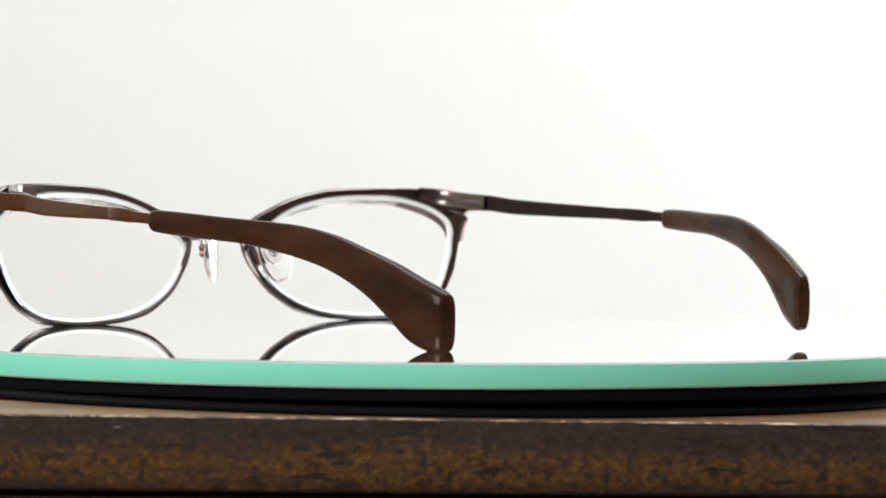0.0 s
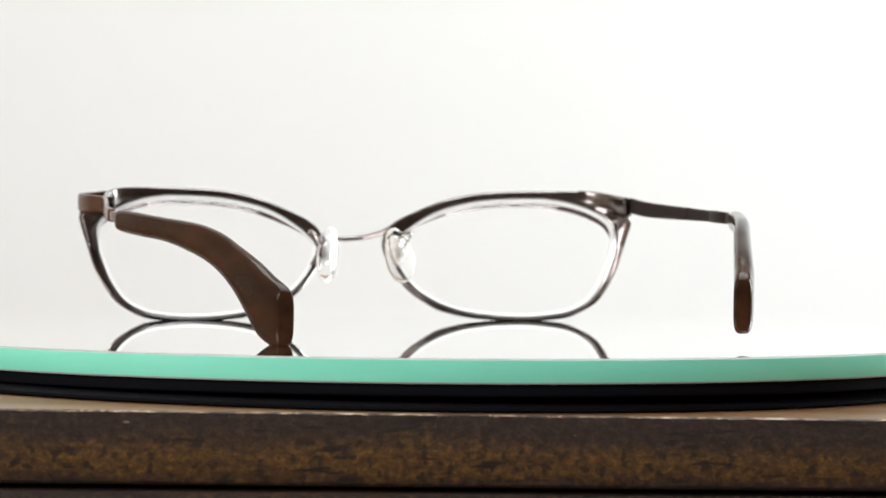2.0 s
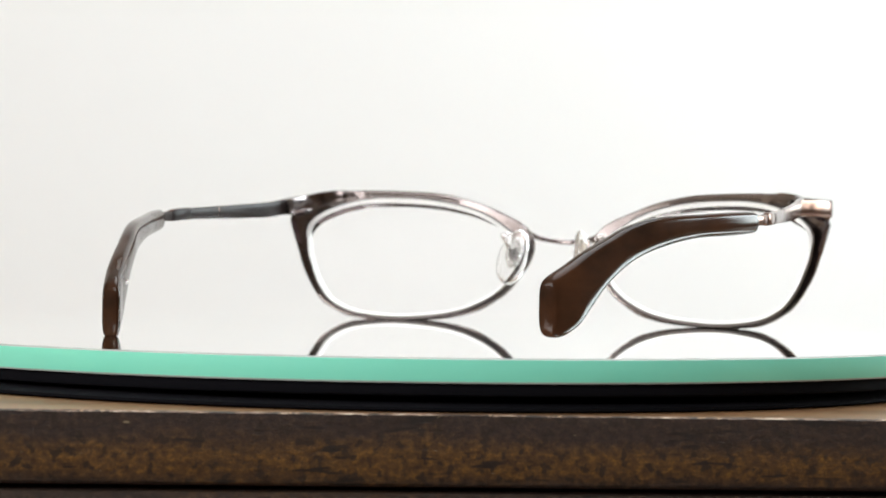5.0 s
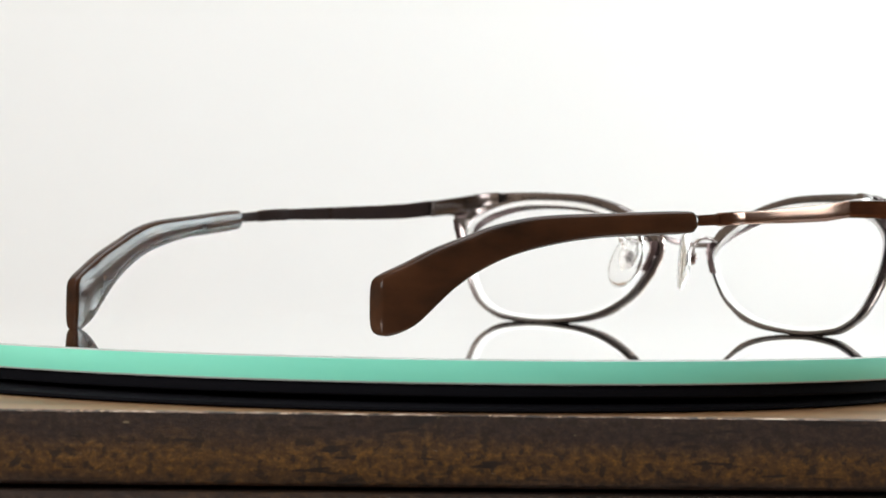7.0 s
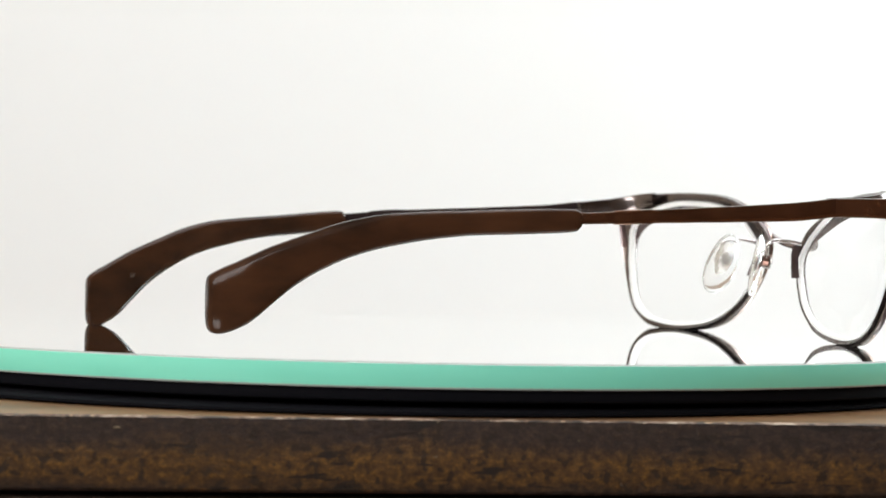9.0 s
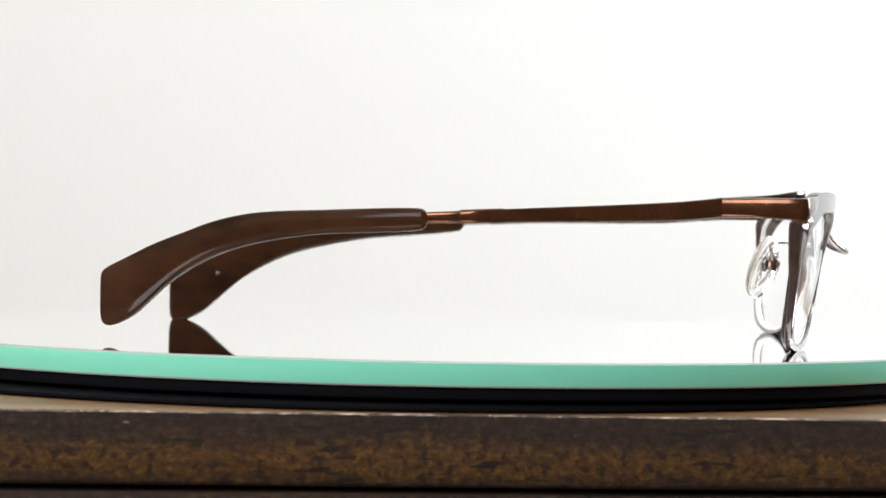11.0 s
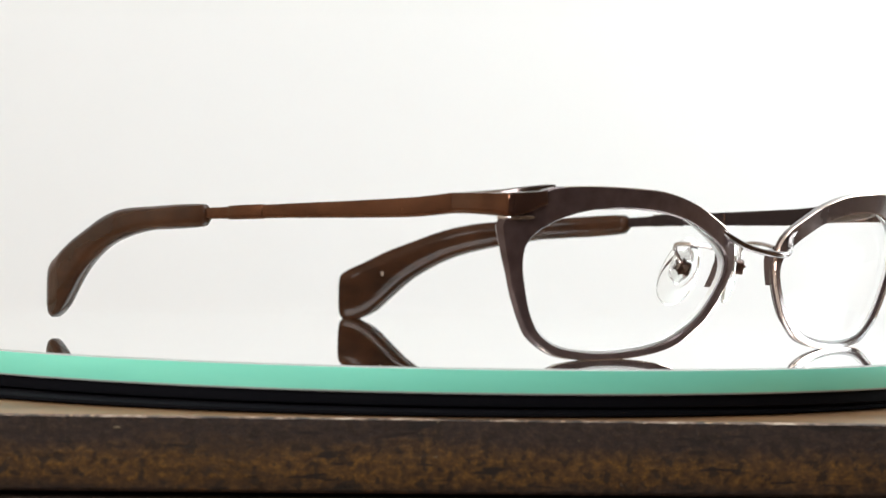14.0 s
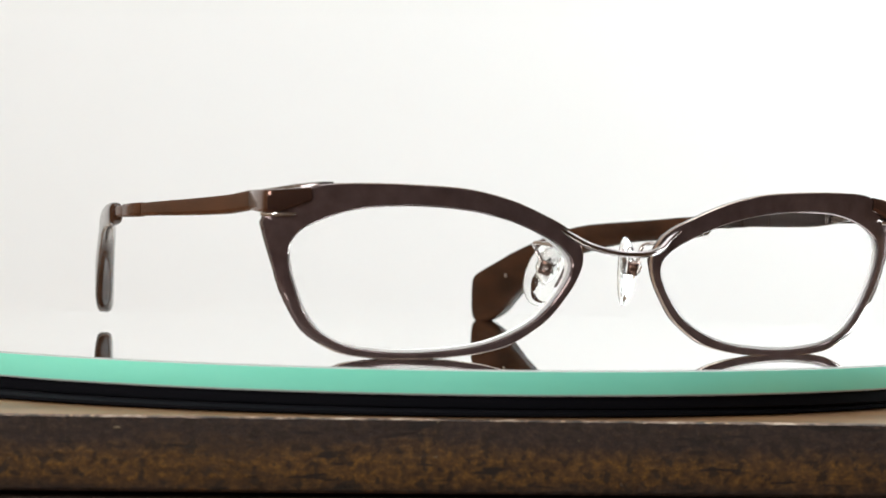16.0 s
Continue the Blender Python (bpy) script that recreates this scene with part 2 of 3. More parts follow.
bm = bmesh.new()
box(bm, -1.8, 1.8, -1.8, 1.8, ZF - 0.05, ZF)
tagged(part("floor", bm, FLOOR, smooth=False), "dark brown wooden floor boards of the room", "floor", kind="structure")

# ---- wooden table, its front edge a little askew ----
ZT = -8.25 * MM
table = tagged(new("table"), "dark-stained wooden table with a worn, chipped front edge", "table")
table.matrix_world = pose(3 * MM, -114.8 * MM, ZT, 0, 0, 5.6)


def worn_edge(x):
    return 0.35 * noise.noise((x * 0.09, 3.1, 0)) + 0.22 * noise.noise((x * 0.5, 7.7, 0)) + 0.12 * noise.noise((x * 1.9, 1.7, 0))


bm = bmesh.new()
rings = []
for k in range(1101):
    x = -330 + 660 * k / 1100
    e, f = worn_edge(x), worn_edge(x + 400)
    ring = [(x, 300, 0), (x, 1.2, 0), (x, 0.5 + 0.4 * abs(e), -0.04 - 0.1 * abs(f)), (x, 0.12 + 0.3 * abs(f), -0.28 - 0.4 * abs(e)), (x, 0.12 * f, -1.5), (x, 0.1 * e, -6), (x, 0.15 * f, -11.6), (x, 0.4 + 0.2 * e, -12.3), (x, 1.0, -12.6), (x, 300, -12.6)]
    rings.append([Vector(p) * MM for p in ring])
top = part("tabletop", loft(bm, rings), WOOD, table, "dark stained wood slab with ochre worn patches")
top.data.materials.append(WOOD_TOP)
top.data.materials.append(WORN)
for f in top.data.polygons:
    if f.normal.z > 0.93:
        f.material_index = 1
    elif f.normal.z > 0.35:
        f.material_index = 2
# set-back black strip that paints the gap's shade between slab and apron
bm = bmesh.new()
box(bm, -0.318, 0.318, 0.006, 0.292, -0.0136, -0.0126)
part("gap_shade_strip", bm, RUBBER_GAP_SHADE, table, "black strip painting the shade in the gap under the tabletop", smooth=False)
bm = bmesh.new()
box(bm, -0.325, 0.325, 0.0, 0.297, -0.09, -0.0136, 0.0005)
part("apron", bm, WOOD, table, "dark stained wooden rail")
for sx in (-0.30, 0.30):
    for y in (0.03, 0.268):
        bm = bmesh.new()
        box(bm, sx - 0.022, sx + 0.022, y - 0.022, y + 0.022, ZF - ZT, -0.09, 0.002)
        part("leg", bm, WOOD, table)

# pale chips along the front edge
random.seed(5)
for x, w in ((-57.5, 1.5), (-61, 0.8), (44.5, 2.2), (47.5, 0.9), (-26, 0.7), (20, 1.0), (8, 0.6), (-4, 0.5)):
    bm = bmesh.new()
    bmesh.ops.create_icosphere(bm, subdivisions=2, radius=1)
    for v in bm.verts:
        v.co = Vector((v.co.x * w * 0.5, v.co.y * 0.22, v.co.z * 0.22)) * (1 + 0.35 * noise.noise(v.co * 2 + Vector((x, 0, 0)))) * MM
    bmesh.ops.translate(bm, verts=bm.verts, vec=(x * MM, 0.42 * MM, -0.3 * MM))
    part("chip", bm, CHIP, table, "pale bare-wood chip")

# ---- turntable ----
R = 112.1
turntable = tagged(new("turntable"), "low round black plastic display turntable on the table", "turntable")
turntable.matrix_world = pose(-6.0 * MM, 0, ZT)
bm = lathe(bmesh.new(), [(p * MM, q * MM) for p, q in ((20, 0.15), (112.4, 0.15), (113.2, 0.4), (113.3, 0.9), (112.4, 1.3), (20, 1.3))])
part("base", bm, BLACK, turntable, "matt black base ring")
for k in range(4):
    bm = bmesh.new()
    bmesh.ops.create_cone(bm, cap_ends=True, segments=24, radius1=0.006, radius2=0.006, depth=0.0004, matrix=Matrix.Translation((0.095 * math.cos(0.8 + k * math.pi / 2), 0.095 * math.sin(0.8 + k * math.pi / 2), 0.0002)))
    part("foot", bm, RUBBER_GAP_SHADE, turntable)
bm = lathe(bmesh.new(), [(p * MM, q * MM) for p, q in ((10, -6.85), (109.6, -6.85), (110.6, -6.5), (111.0, -5.4), (110.9, -4.75), (110.4, -4.45), (10, -4.45))])
platter = part("platter", bm, BLACK, turntable, "turning black plate under the glass")

disc = tagged(new("glass_disc"), "round mirrored glass plate with a green edge on a turntable", "glass plate")
bm = bmesh.new()
bmesh.ops.create_circle(bm, cap_ends=True, segments=360, radius=(R - 0.28) * MM)
part("mirror_face", bm, MIRROR, disc, "mirror-bright top face", smooth=False)
bm = lathe(bmesh.new(), [(p * MM, q * MM) for p, q in ((40, -0.02), (R - 0.28, -0.02), (R, -0.3), (R, -4.1), (R - 0.2, -4.4), (40, -4.4))], 360)
edge = part("edge", bm, GLASS_EDGE, disc, "sea-green polished glass edge")
edge.data.materials.append(ARRIS)
for f in edge.data.polygons:
    if 0.3 < abs(f.normal.z) < 0.95:
        f.material_index = 1

# ---- spectacles ----
glasses = tagged(new("eyeglasses"), "brown metal eyeglasses with clear lenses, unfolded on mirrored glass", "glasses")

OUTER = ((65.6, 23.5), (64.6, 24.4), (62.0, 25.0), (60.2, 26.6), (59.3, 28.3), (57.4, 29.4), (55.0, 29.8), (50, 30.0), (43.5, 30.0), (33.5, 29.6), (28, 28.9), (22.4, 27.55), (18.5, 26.2), (15.4, 24.9), (12.0, 23.4), (9.4, 21.8), (7.9, 20), (7.1, 18),
         (7.1, 15.9), (8.2, 12.9), (10.3, 9.6), (12.7, 6.6), (15.5, 4.4), (19.5, 2.0), (23.8, 0.7), (28, 0.0), (34, -0.5), (40.5, -0.65), (46, -0.35), (51.0, 0.5), (56.4, 3.4), (59.2, 6.6), (61.9, 11.4), (63.3, 15.6), (64.6, 19.6))
INNER = ((61.1, 18.6), (60.7, 20.2), (59.4, 21.9), (57.0, 23.4), (53.3, 24.9), (48.7, 26), (43.9, 26.4), (38.5, 26.5), (33.5, 26.2), (28.2, 25.5), (22.6, 24.2), (18.5, 22.7), (13.9, 20.6), (11.2, 18.9),
         (9.5, 17.1), (9.2, 15.1), (10.0, 12.9), (12.1, 9.7), (14.9, 6.7), (18.7, 4.3), (23.0, 2.5), (27.7, 1.4), (32.8, 0.8), (37, 0.55), (41, 0.55), (45, 0.9), (49.4, 1.6), (52.9, 3.0), (55.6, 5.0), (58.0, 8.4), (59.6, 12), (60.8, 15.5))
CX, CZ = 37.0, 14.0
STEPS = 144


def polar(points):
    """Radius by angle round the lens centre, smoothed through the points."""
    pts = [Vector((x, z, 0)) for x, z in points]
    path = spline([*pts[-8:], *pts, *pts[:8]], 8)
    ang = np.unwrap([math.atan2(p.y - CZ, p.x - CX) for p in path])
    rad = [math.hypot(p.y - CZ, p.x - CX) for p in path]
    order = np.argsort(ang)
    ang, rad = np.array(ang)[order], np.array(rad)[order]
    a0 = ang[len(ang) // 2]
    out = []
    for k in range(STEPS):
        a = 2 * math.pi * k / STEPS
        a += 2 * math.pi * round((a0 - a) / (2 * math.pi))
        out.append(float(np.interp(a, ang, rad)))
    return out


LEAN = 0.004
R_OUT, R_IN = polar(OUTER), polar(INNER)


def face_y(x, z):
    """The curved, tilted face of the front."""
    return 2.98 + 0.2 * z - (x - 15) ** 2 / 293 - (z - 14) ** 2 / 230


def drop(side, y):
    """How much lower one temple hangs than the other."""
    return float(np.interp(y, [-136, -100, -85, -70, -60, -40, -16, 0, 4], [-2.75, -2.35, -1.9, -1.25, -0.95, -1.1, -1.3, -0.6, 0.0])) if side < 0 else 0.0


def at(side, x, y, z):
    return Vector((side * x, y, z + drop(side, y))) * MM


def ring_of(bm, side, sect):
    """A ring round the lens. sect(k, a): its outline at step k as (radius, depth behind the face)."""
    rings = []
    for k in range(STEPS):
        a = 2 * math.pi * k / STEPS
        ring = []
        for r, d in sect(k, a):
            x, z = CX + r * math.cos(a), CZ + r * math.sin(a)
            ring.append(Vector((side * x, face_y(x, z) - d, z + LEAN * side * x)) * MM)
        rings.append(ring)
    return loft(bm, rings, closed=True)


def high(k):
    """0 on the lower half of the rim, 1 along the brow."""
    a = 2 * math.pi * k / STEPS
    z = CZ + R_IN[k] * math.sin(a)
    t = min(max((z - 17) / 8, 0), 1)
    return t * t * (3 - 2 * t)


def flank(k):
    """1 where the rim turns back along the temple side, 0 elsewhere."""
    a = 2 * math.pi * k / STEPS
    x, z = CX + R_OUT[k] * math.cos(a), CZ + R_OUT[k] * math.sin(a)
    t = min(max((x - 59) / 6, 0), 1) * min(max((z - 6) / 12, 0), 1) * min(max((26.5 - z) / 2, 0), 1)
    return t * t * (3 - 2 * t)


def plate(k, a):
    o, i, h = R_OUT[k], R_IN[k], high(k)
    w = min(0.3, (o - i) * 0.2)
    v = w + min(1.0, (o - i) * 0.3) * flank(k)
    th = 1.5 + 0.5 * h
    return [(o, w + 0.35 * flank(k)), (o - v, 0), (i + w - 0.4 * h, 0.05), (i - 0.4 * h, 0.05 + w), (i + 0.2 + 0.7 * h, th - 0.2), (i + 0.5 + 0.7 * h, th), (o - w - 1.0 * flank(k), th), (o - w, th + 0.9 * flank(k)), (o, th - w + 0.8 * flank(k))]


def edge_line(k, a):
    """Painted highlight along the front edge, sunk into the plate on the temple side."""
    x = CX + R_OUT[k] * math.cos(a)
    t = min(max((x - 54) / 4, 0), 1)
    o, d = R_OUT[k] - 0.5 * t, 0.75 * t
    return [(o + 0.04, d + 0.62), (o + 0.05, d + 0.3), (o - 0.08, d + 0.03), (o - 0.2, d + 0.01), (o - 0.25, d + 0.4)]


def wire(k, a):
    i, h = R_IN[k], high(k)
    w = h * min(1.0, (R_OUT[k] - i) / 4.2)
    return [(i + 0.75 + 1.7 * w, 1.5 + 0.5 * h), (i + 0.05 + 2.0 * w, 1.4 + 0.6 * h), (i - 0.02 + 2.05 * w, 2.1 + 0.7 * h), (i + 0.75 + 1.7 * w, 2.3 + 0.7 * h)]


def lens_rim(k, a):
    i, h = R_IN[k], high(k)
    w = h * min(1.0, (R_OUT[k] - i) / 4.2)
    return [(i + 0.1 + 1.9 * w, 0.9 + 1.7 * h), (i - 0.5 + 1.35 * w, 0.9 + 1.85 * h), (i - 0.55 + 1.35 * w, 2.1 + 0.9 * h), (i + 0.1 + 1.9 * w, 2.3 + 0.9 * h)]


def ribbon(bm, side, stations, n=14, power=4.0):
    """A strap: stations of (x, y, z, thickness, height)."""
    path = [Vector((s[0], s[1], s[2])) for s in stations]
    rings = []
    for i, s in enumerate(stations):
        d = path[min(i + 1, len(path) - 1)] - path[max(i - 1, 0)]
        d.z = 0
        d.normalize()
        u = Vector((d.y, -d.x, 0))
        rings.append([at(side, *(path[i] + u * a + Vector((0, 0, b)))) for a, b in section(s[3], s[4], n, power)])
    return loft(bm, rings)


def two_tone(ob, inside, metal):
    """A second metal, or a painted dark reflection, on the faces that inside(normal) picks."""
    ob.data.materials.append(metal)
    for f in ob.data.polygons:
        if inside(f.normal):
            f.material_index = 1


def smooth_stations(stations, per=5):
    cols = [spline([Vector((s[0], s[1], s[2])) for s in stations], per), spline([Vector((s[3], s[4], 0)) for s in stations], per)]
    return [(p.x, p.y, p.z, q.x, q.y) for p, q in zip(*cols)]


def temple_x(y):
    return float(np.interp(y, [-140, -135, -129, -120, -112, -105, -97, -90, -84, -78, -73, -69, -65, -60, -50, -38, -26, -21, -16], [42.4, 44.9, 47.4, 50.4, 53.1, 55.7, 58.4, 60.7, 62.8, 64.6, 66.0, 66.8, 67.0, 66.8, 65.9, 64.3, 62.6, 61.95, 61.5]))


SLEEVE = ((-70.6, 24.9, 23.5, 1.3), (-70.8, 25.4, 22.9, 1.9), (-71.3, 25.85, 22.35, 2.3), (-72.2, 26.15, 21.95, 2.6), (-77, 26.15, 21.6, 2.8), (-84, 25.9, 21.3, 2.9), (-90.7, 25.6, 21.0, 3.0), (-97.5, 25.35, 20.15, 3.1),
          (-102.75, 25.0, 19.15, 3.2), (-106.65, 24.45, 18.2, 3.3), (-110.55, 23.6, 16.9, 3.4), (-114.05, 22.55, 15.3, 3.5), (-117.55, 21.2, 13.35, 3.6), (-121.05, 19.9, 10.9, 3.7), (-124.55, 18.5, 7.8, 3.8),
          (-127.65, 17.0, 5.0, 3.9), (-130.25, 15.7, 3.5, 3.9), (-132.3, 14.75, 2.75, 3.9), (-133.6, 14.05, 2.65, 3.8), (-134.5, 13.45, 3.05, 3.5), (-134.9, 12.9, 3.8, 3.0), (-135.05, 12.2, 4.6, 2.4))


for side in (1, -1):
    rim = part("rim", ring_of(bmesh.new(), side, plate), FRAME, glasses, "brown lacquered metal rim, wide at the brow")
    two_tone(rim, lambda n: n.y < -0.6, RIM_BACK)
    part("edge_highlight", ring_of(bmesh.new(), side, edge_line), EDGE_GLINT, rim, "bright copper-silver ring painting the highlight on the rim's edge")
    part("eyewire", ring_of(bmesh.new(), side, wire), GUNMETAL, rim, "thin nickel eyewire")
    # lens: a curved clear blank with a ground edge
    bm = bmesh.new()
    grids = []
    for depth, flip in ((1.1, 0), (2.2, 1)):
        vs = []
        for f in (0.0, 0.35, 0.65, 0.85, 1.0):
            row = []
            for k in range(STEPS):
                a = 2 * math.pi * k / STEPS
                r = (R_IN[k] - 0.35 + 1.4 * high(k)) * f
                x, z = CX + r * math.cos(a), CZ + r * math.sin(a)
                if f == 0.0 and k:
                    row.append(row[0])
                    continue
                row.append(bm.verts.new(Vector((side * x, face_y(x, z) - depth - 0.5 * high(k) * f, z + LEAN * side * x)) * MM))
            vs.append(row)
        for i in range(4):
            for k in range(STEPS):
                j = (k + 1) % STEPS
                quad = [vs[i][k], vs[i + 1][k], vs[i + 1][j], vs[i][j]]
                bm.faces.new(quad[:3] + quad[3:] if i else [vs[0][0], vs[1][k], vs[1][j]])
        grids.append(vs)
    for k in range(STEPS):
        j = (k + 1) % STEPS
        bm.faces.new((grids[0][4][k], grids[0][4][j], grids[1][4][j], grids[1][4][k]))
    lens = part("lens", bm, LENS, glasses, "clear colourless lens")
    lens.visible_shadow = False
    part("lens_edge", ring_of(bmesh.new(), side, lens_rim), LENS_EDGE, lens, "whitish ground lens edge").visible_shadow = False

    # corner of the front: an outer strap round to the hinge and an inner strap behind the brow
    corner = part("endpiece", ribbon(bmesh.new(), side, smooth_stations(((58.0, 1.3, 28.2, 1.0, 2.4), (60.5, 0.6, 27.6, 1.2, 3.2), (63.4, -0.45, 27.0, 1.3, 4.0), (64.7, -1.0, 26.9, 1.3, 4.1), (65.0, -1.8, 26.85, 1.3, 4.1), (64.7, -4.5, 26.9, 1.3, 4.0), (63.8, -9.0, 27.0, 1.3, 3.8), (62.6, -13, 27.0, 1.3, 3.7), (61.65, -16.1, 27.0, 1.3, 3.7)))), END, glasses, "brown wrap-round metal end piece")
    two_tone(corner, lambda n: n.x * side > 0.8, FRAME_SIDE)
    part("inner_strap", ribbon(bmesh.new(), side, smooth_stations(((53.0, -0.9, 29.1, 1.3, 2.7), (55.5, -1.7, 28.8, 1.3, 3.1), (58.3, -4.0, 28.1, 1.3, 3.7), (60.1, -8, 27.5, 1.3, 3.8), (60.6, -13.0, 27.15, 1.2, 3.8), (60.6, -16.0, 27.0, 1.2, 3.7)))), RIM_BACK, corner, "dark bare-metal strap behind the brow")
    part("gap_trim", ribbon(bmesh.new(), side, smooth_stations(((60.6, 0.55, 24.75, 0.6, 0.5), (62.6, -0.1, 24.65, 1.0, 0.75), (64.4, -1.3, 24.6, 1.1, 0.75), (65.0, -3.6, 24.65, 1.0, 0.6)))), SILVER, corner, "bright silver line")
    # temple
    rows = ((-16.3, 27.0, 1.3, 3.7), (-21, 26.5, 1.3, 3.6), (-26, 26.1, 1.25, 3.5), (-38, 25.6, 1.2, 3.1), (-50, 25.2, 1.15, 2.7), (-61, 24.8, 1.1, 2.35), (-66, 24.6, 1.1, 2.2), (-71, 24.4, 1.1, 2.1))
    temple = part("temple", ribbon(bmesh.new(), side, smooth_stations([(temple_x(y) + 0.15, y, z, w, h) for y, z, w, h in rows])), FRAME_SIDE, glasses, "slim copper-brown metal temple")
    two_tone(temple, lambda n: n.x * side < -0.55, INNER_DARK_REFLECTION)
    for z in (25.7, 27.0, 28.3):
        bm = bmesh.new()
        bmesh.ops.create_cone(bm, cap_ends=True, segments=16, radius1=0.65 * MM, radius2=0.65 * MM, depth=1.1 * MM, matrix=Matrix.Translation(at(side, 59.9, -16.2, z)))
        part("hinge_knuckle", bm, GUNMETAL, corner)
    rows = ((-64.6, 24.66, 1.3, 2.3), (-64.4, 24.67, 1.5, 2.6), (-60.5, 24.83, 1.5, 2.7), (-56.7, 24.96, 1.5, 2.75), (-56.4, 24.97, 1.3, 2.5))
    collar = part("joint_collar", ribbon(bmesh.new(), side, [(temple_x(y) + 0.15, y, z, w, h) for y, z, w, h in rows]), FRAME_SIDE, temple, "dark brown metal collar")
    two_tone(collar, lambda n: n.x * side < -0.55, INNER_DARK_REFLECTION)
    part("joint_line", ribbon(bmesh.new(), side, [(temple_x(y) + 0.15, y, 25.4, 1.24, 2.95) for y in (-44.65, -44.4)]), END, temple)
    # acetate sleeve
    rows = [Vector((y, a, b)) for y, a, b, w in SLEEVE]
    path, wide = spline(rows, 3), spline([Vector((w, 0, 0)) for y, a, b, w in SLEEVE], 3)
    rings = []
    for p, w in zip(path, wide):
        y, hi, lo = p
        x = temple_x(y)
        rings.append([at(side, x + u, y, (hi + lo) / 2 + v) for u, v in section(w.x * 1.06, hi - lo, 32, float(np.interp(y, [-128, -116], [3.8, 2.7])))])
    part("temple_tip", loft(bmesh.new(), rings), ACETATE, temple, "flared brown acetate temple tip")
    # nose pad and its arm
    n = Vector((-side * 0.62, -0.77, 0.12)).normalized()
    up = Vector((-side * 0.42, -0.02, 0.9))
    up = (up - n * up.dot(n)).normalized()
    rt = up.cross(n)
    c = Vector((side * 8.5, -5.3, 14.8))
    bm = bmesh.new()
    bmesh.ops.create_uvsphere(bm, u_segments=28, v_segments=16, radius=1)
    for v in bm.verts:
        q = v.co.copy()
        q.x *= 1 - 0.12 * q.z
        v.co = (c + rt * q.x * 3.5 + up * q.z * 6.7 + n * (q.y * 1.25 + 0.5 * q.z * q.z)) * MM
    pad = part("nose_pad", bm, SILICONE, glasses, "clear soft nose pad")
    pad.visible_shadow = False
    bm = bmesh.new()
    base = c - n * 0.2 + up * 1.0
    star = [(1.75 if k % 2 else 1.15) for k in range(12)]
    rings = [[(base + (rt * math.cos(k * math.pi / 6) + up * math.sin(k * math.pi / 6)) * r * star[k] + n * h) * MM for k in range(12)] for r, h in ((0.9, -0.45), (1.0, -0.3), (1.0, 0.3), (0.9, 0.45))]
    part("pad_core", loft(bm, rings), GUNMETAL, pad, "star-shaped dark metal core")
    # knobbly clear stiffener cast into the pad
    bm = bmesh.new()
    bmesh.ops.create_icosphere(bm, subdivisions=3, radius=1)
    for v in bm.verts:
        q = v.co * (1 + 0.22 * noise.noise(v.co * 2.6 + Vector((side * 3, 0, 0))))
        v.co = (c + rt * q.x * 2.1 + up * (q.z * 3.6 + 1.2) + n * (q.y * 0.75 + 0.2 + 0.5 * (q.z * 0.57) ** 2)) * MM
    part("stiffener", bm, INSERT, pad, "knobbly greyish clear insert").visible_shadow = False
    # square holder behind the core, and a wire that runs back from the rim and down to it
    hold = base - n * 1.5
    rings = [[(hold + (rt * u + up * v) * g + n * h) * MM for u, v in section(2.3, 2.5, 16, 6.0)] for g, h in ((0.85, -0.75), (1.0, -0.6), (1.0, 0.6), (0.85, 0.75))]
    part("pad_box", loft(bmesh.new(), rings), END, pad, "small square brown metal pad holder")
    part("pad_screw", tube(bmesh.new(), [(hold - n * 1.1 + up * 0.2) * MM, (hold - n * 0.6 + up * 0.2) * MM], 0.55 * MM, 12, 2), SILVER, pad, "tiny bright screw head")
    bm = tube(bmesh.new(), [Vector(q) * MM for q in ((side * 10.2, 3.6, 19.3), (side * 10.9, 1.6, 19.7), (side * 11.7, -0.8, 20.0), (side * 11.9, -3.2, 20.0), (side * 11.3, -4.4, 19.4), (side * 10.6, -4.4, 18.0), tuple(hold))], 0.42 * MM)
    part("pad_arm", bm, SILVER, pad, "bent metal wire arm")
    rings = []
    for x, z in ((8.6, 19.0), (8.4, 17.0), (9.2, 14.6), (10.4, 12.2)):
        y = face_y(x, z) - 2.6
        rings.append([Vector((side * (x + u), y + v, z)) * MM for u, v in section(0.8, 2.4, 10)])
    part("pad_mount", loft(bmesh.new(), rings), FRAME, rim, "brown solder plate behind the rim")

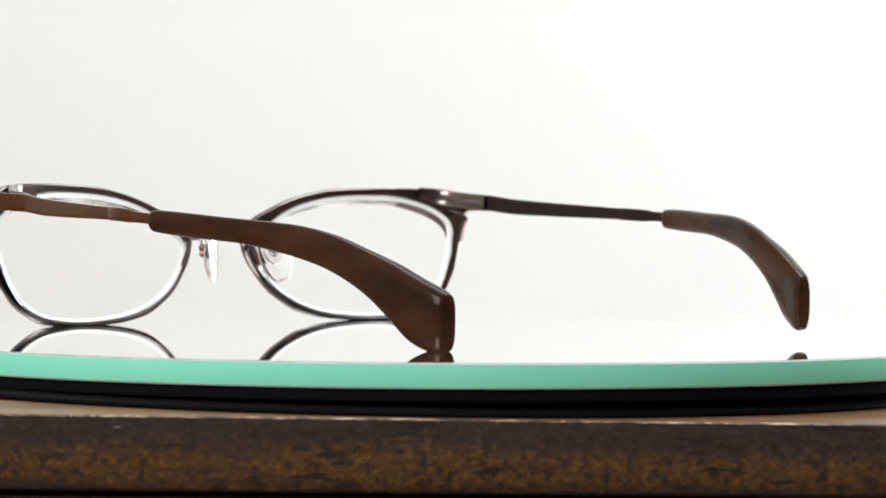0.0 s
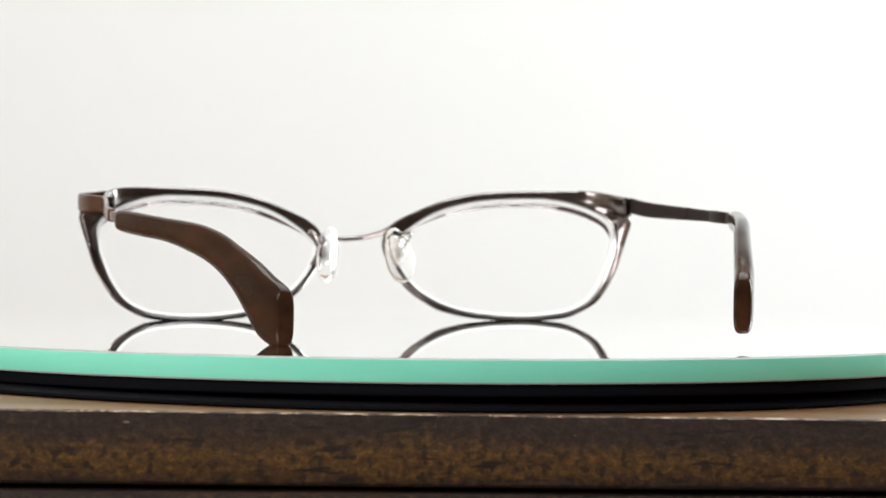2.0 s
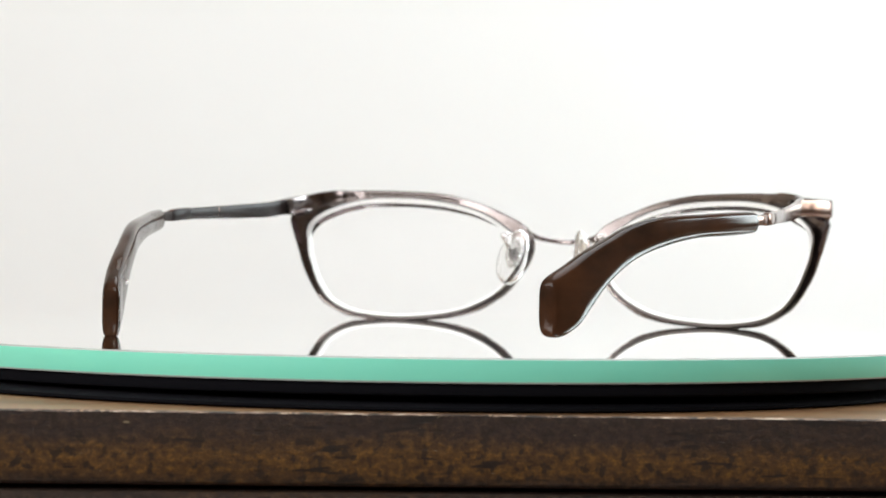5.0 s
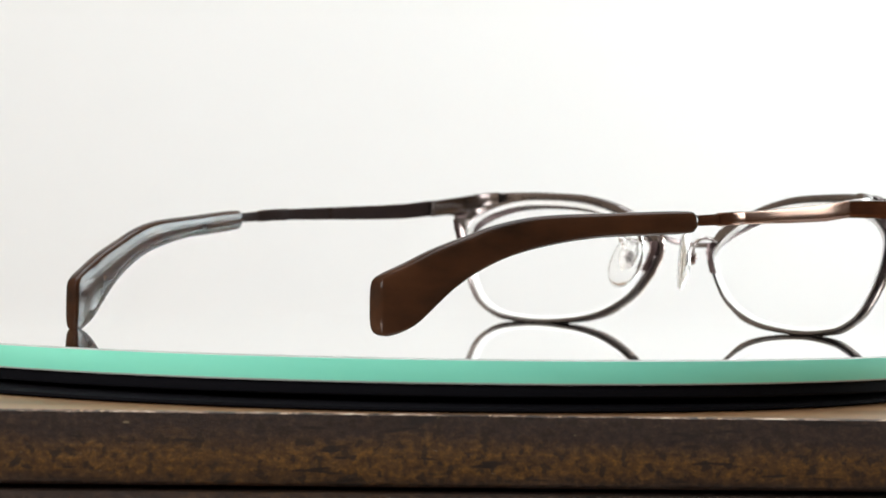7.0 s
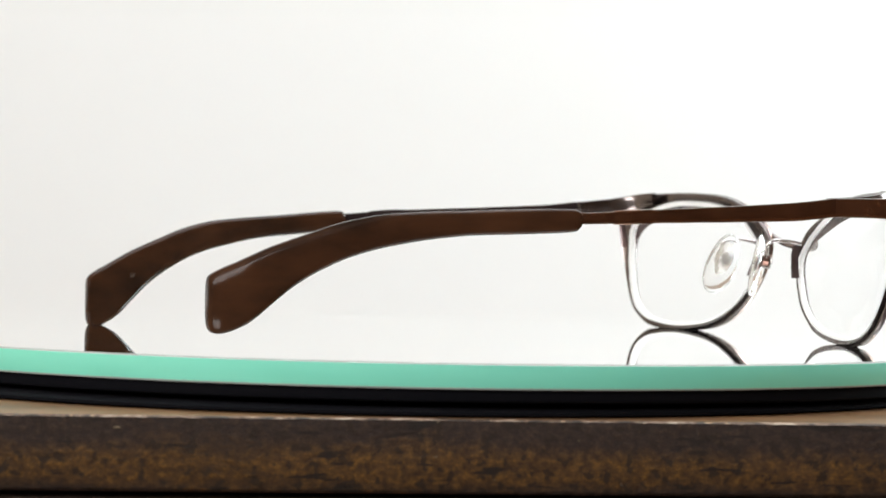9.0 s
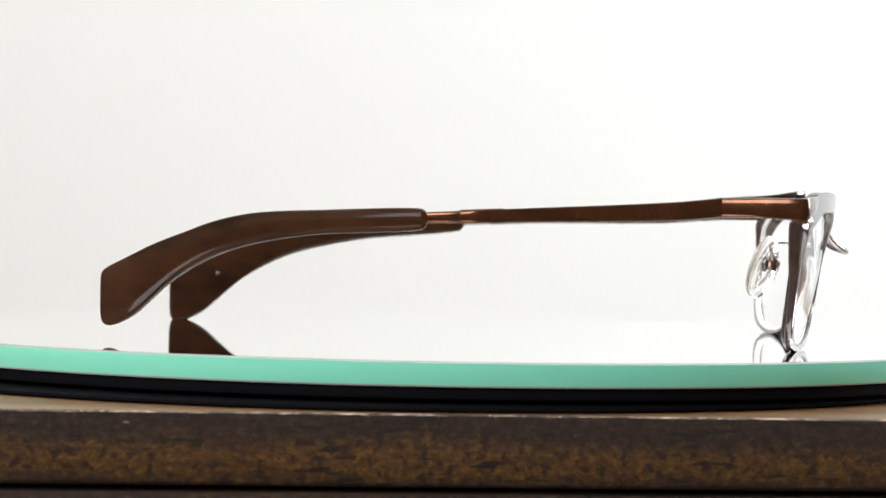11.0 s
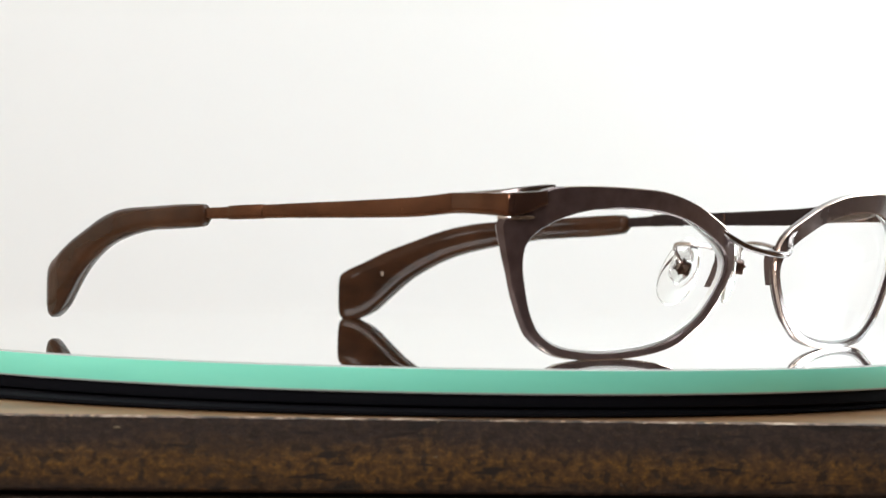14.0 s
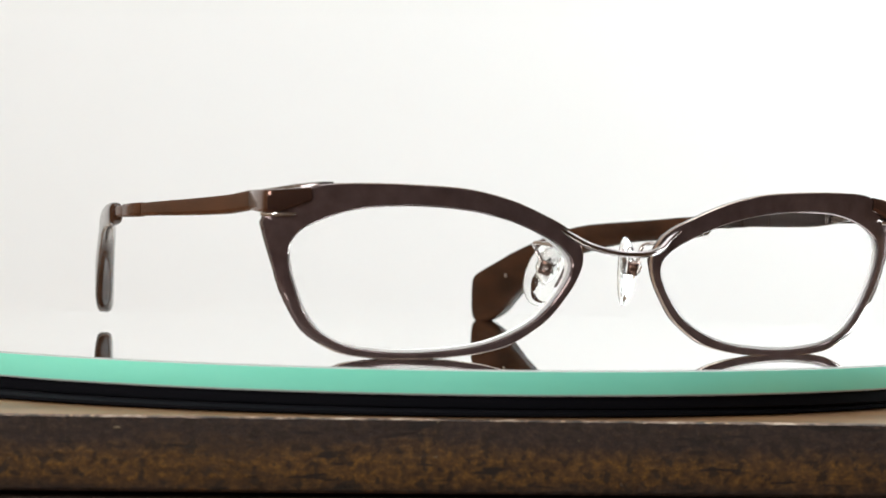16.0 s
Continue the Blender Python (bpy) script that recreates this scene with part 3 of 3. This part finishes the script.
# bridge wire, its ends laid along the brows
bm = tube(bmesh.new(), [Vector(p) * MM for p in ((-14.0, 6.6, 23.4), (-10.6, 7.0, 21.3), (-7.4, 8.8, 19.25), (-3.6, 10.8, 18.4), (0, 11.4, 18.25), (3.6, 10.8, 18.6), (7.3, 8.9, 19.7), (10.6, 7.0, 21.7), (14.0, 6.6, 23.7))], 0.62 * MM, 12, 6, lambda t: 0.55 + 0.45 * min(1.0, min(t, 1 - t) * 6))
part("bridge", bm, BRIDGE, glasses, "thin silver-brown bridge wire")
# little maker's dot on the inner face of one tip
bm = bmesh.new()
bmesh.ops.create_cone(bm, cap_ends=True, segments=20, radius1=0.55 * MM, radius2=0.55 * MM, depth=0.3 * MM, matrix=Matrix.Translation(at(-1, temple_x(-124.8) - 2.0, -124.8, 13.4)) @ pose(0, 0, 0, 0, 90, 0))
part("inlaid_dot", bm, SILVER, glasses, "tiny round silver inlay")


# ---- what turns ----
SPEED, START = 11.99, 3.194
AXIS = pose(0, 0, 0, math.degrees(-0.00333), math.degrees(-0.00623), 0)
DISC_TILT = pose(0, 0, 0, math.degrees(-0.00659), math.degrees(-0.0020), 0)
SPOT = pose(2.25 * MM, 74.66 * MM, 0)


# the plate does not turn quite evenly: degrees ahead of (-) or behind (+) the steady turn
UNEVEN = ((0.0, 0.0), (6.0, 0.3), (7.0, 0.4), (7.5, 0.4), (7.6, 1.1), (7.7, 1.35), (7.8, -0.6), (7.9, -1.7), (8.0, -1.45), (8.1, -0.5), (8.2, 0.5), (8.3, 0.15), (8.5, 0.3), (9.2, 0.1), (10.2, 0.0), (16.0, 0.0))


def motions():
    times = sorted({0.5 * k for k in range(33)} | {7.6, 7.7, 7.8, 7.9, 8.1, 8.2, 8.3})
    late = [float(np.interp(t, [u for u, v in UNEVEN], [v for u, v in UNEVEN])) for t in times]
    turned = [(t, AXIS @ pose(0, 0, 0, 0, 0, -SPEED * (t - START) + d)) for t, d in zip(times, late)]
    walk(disc, [(t, m @ DISC_TILT) for t, m in turned])
    walk(platter, [(t, turntable.matrix_basis.inverted() @ m @ DISC_TILT) for t, m in turned])
    walk(glasses, [(t, m @ SPOT) for t, m in turned])


motions()
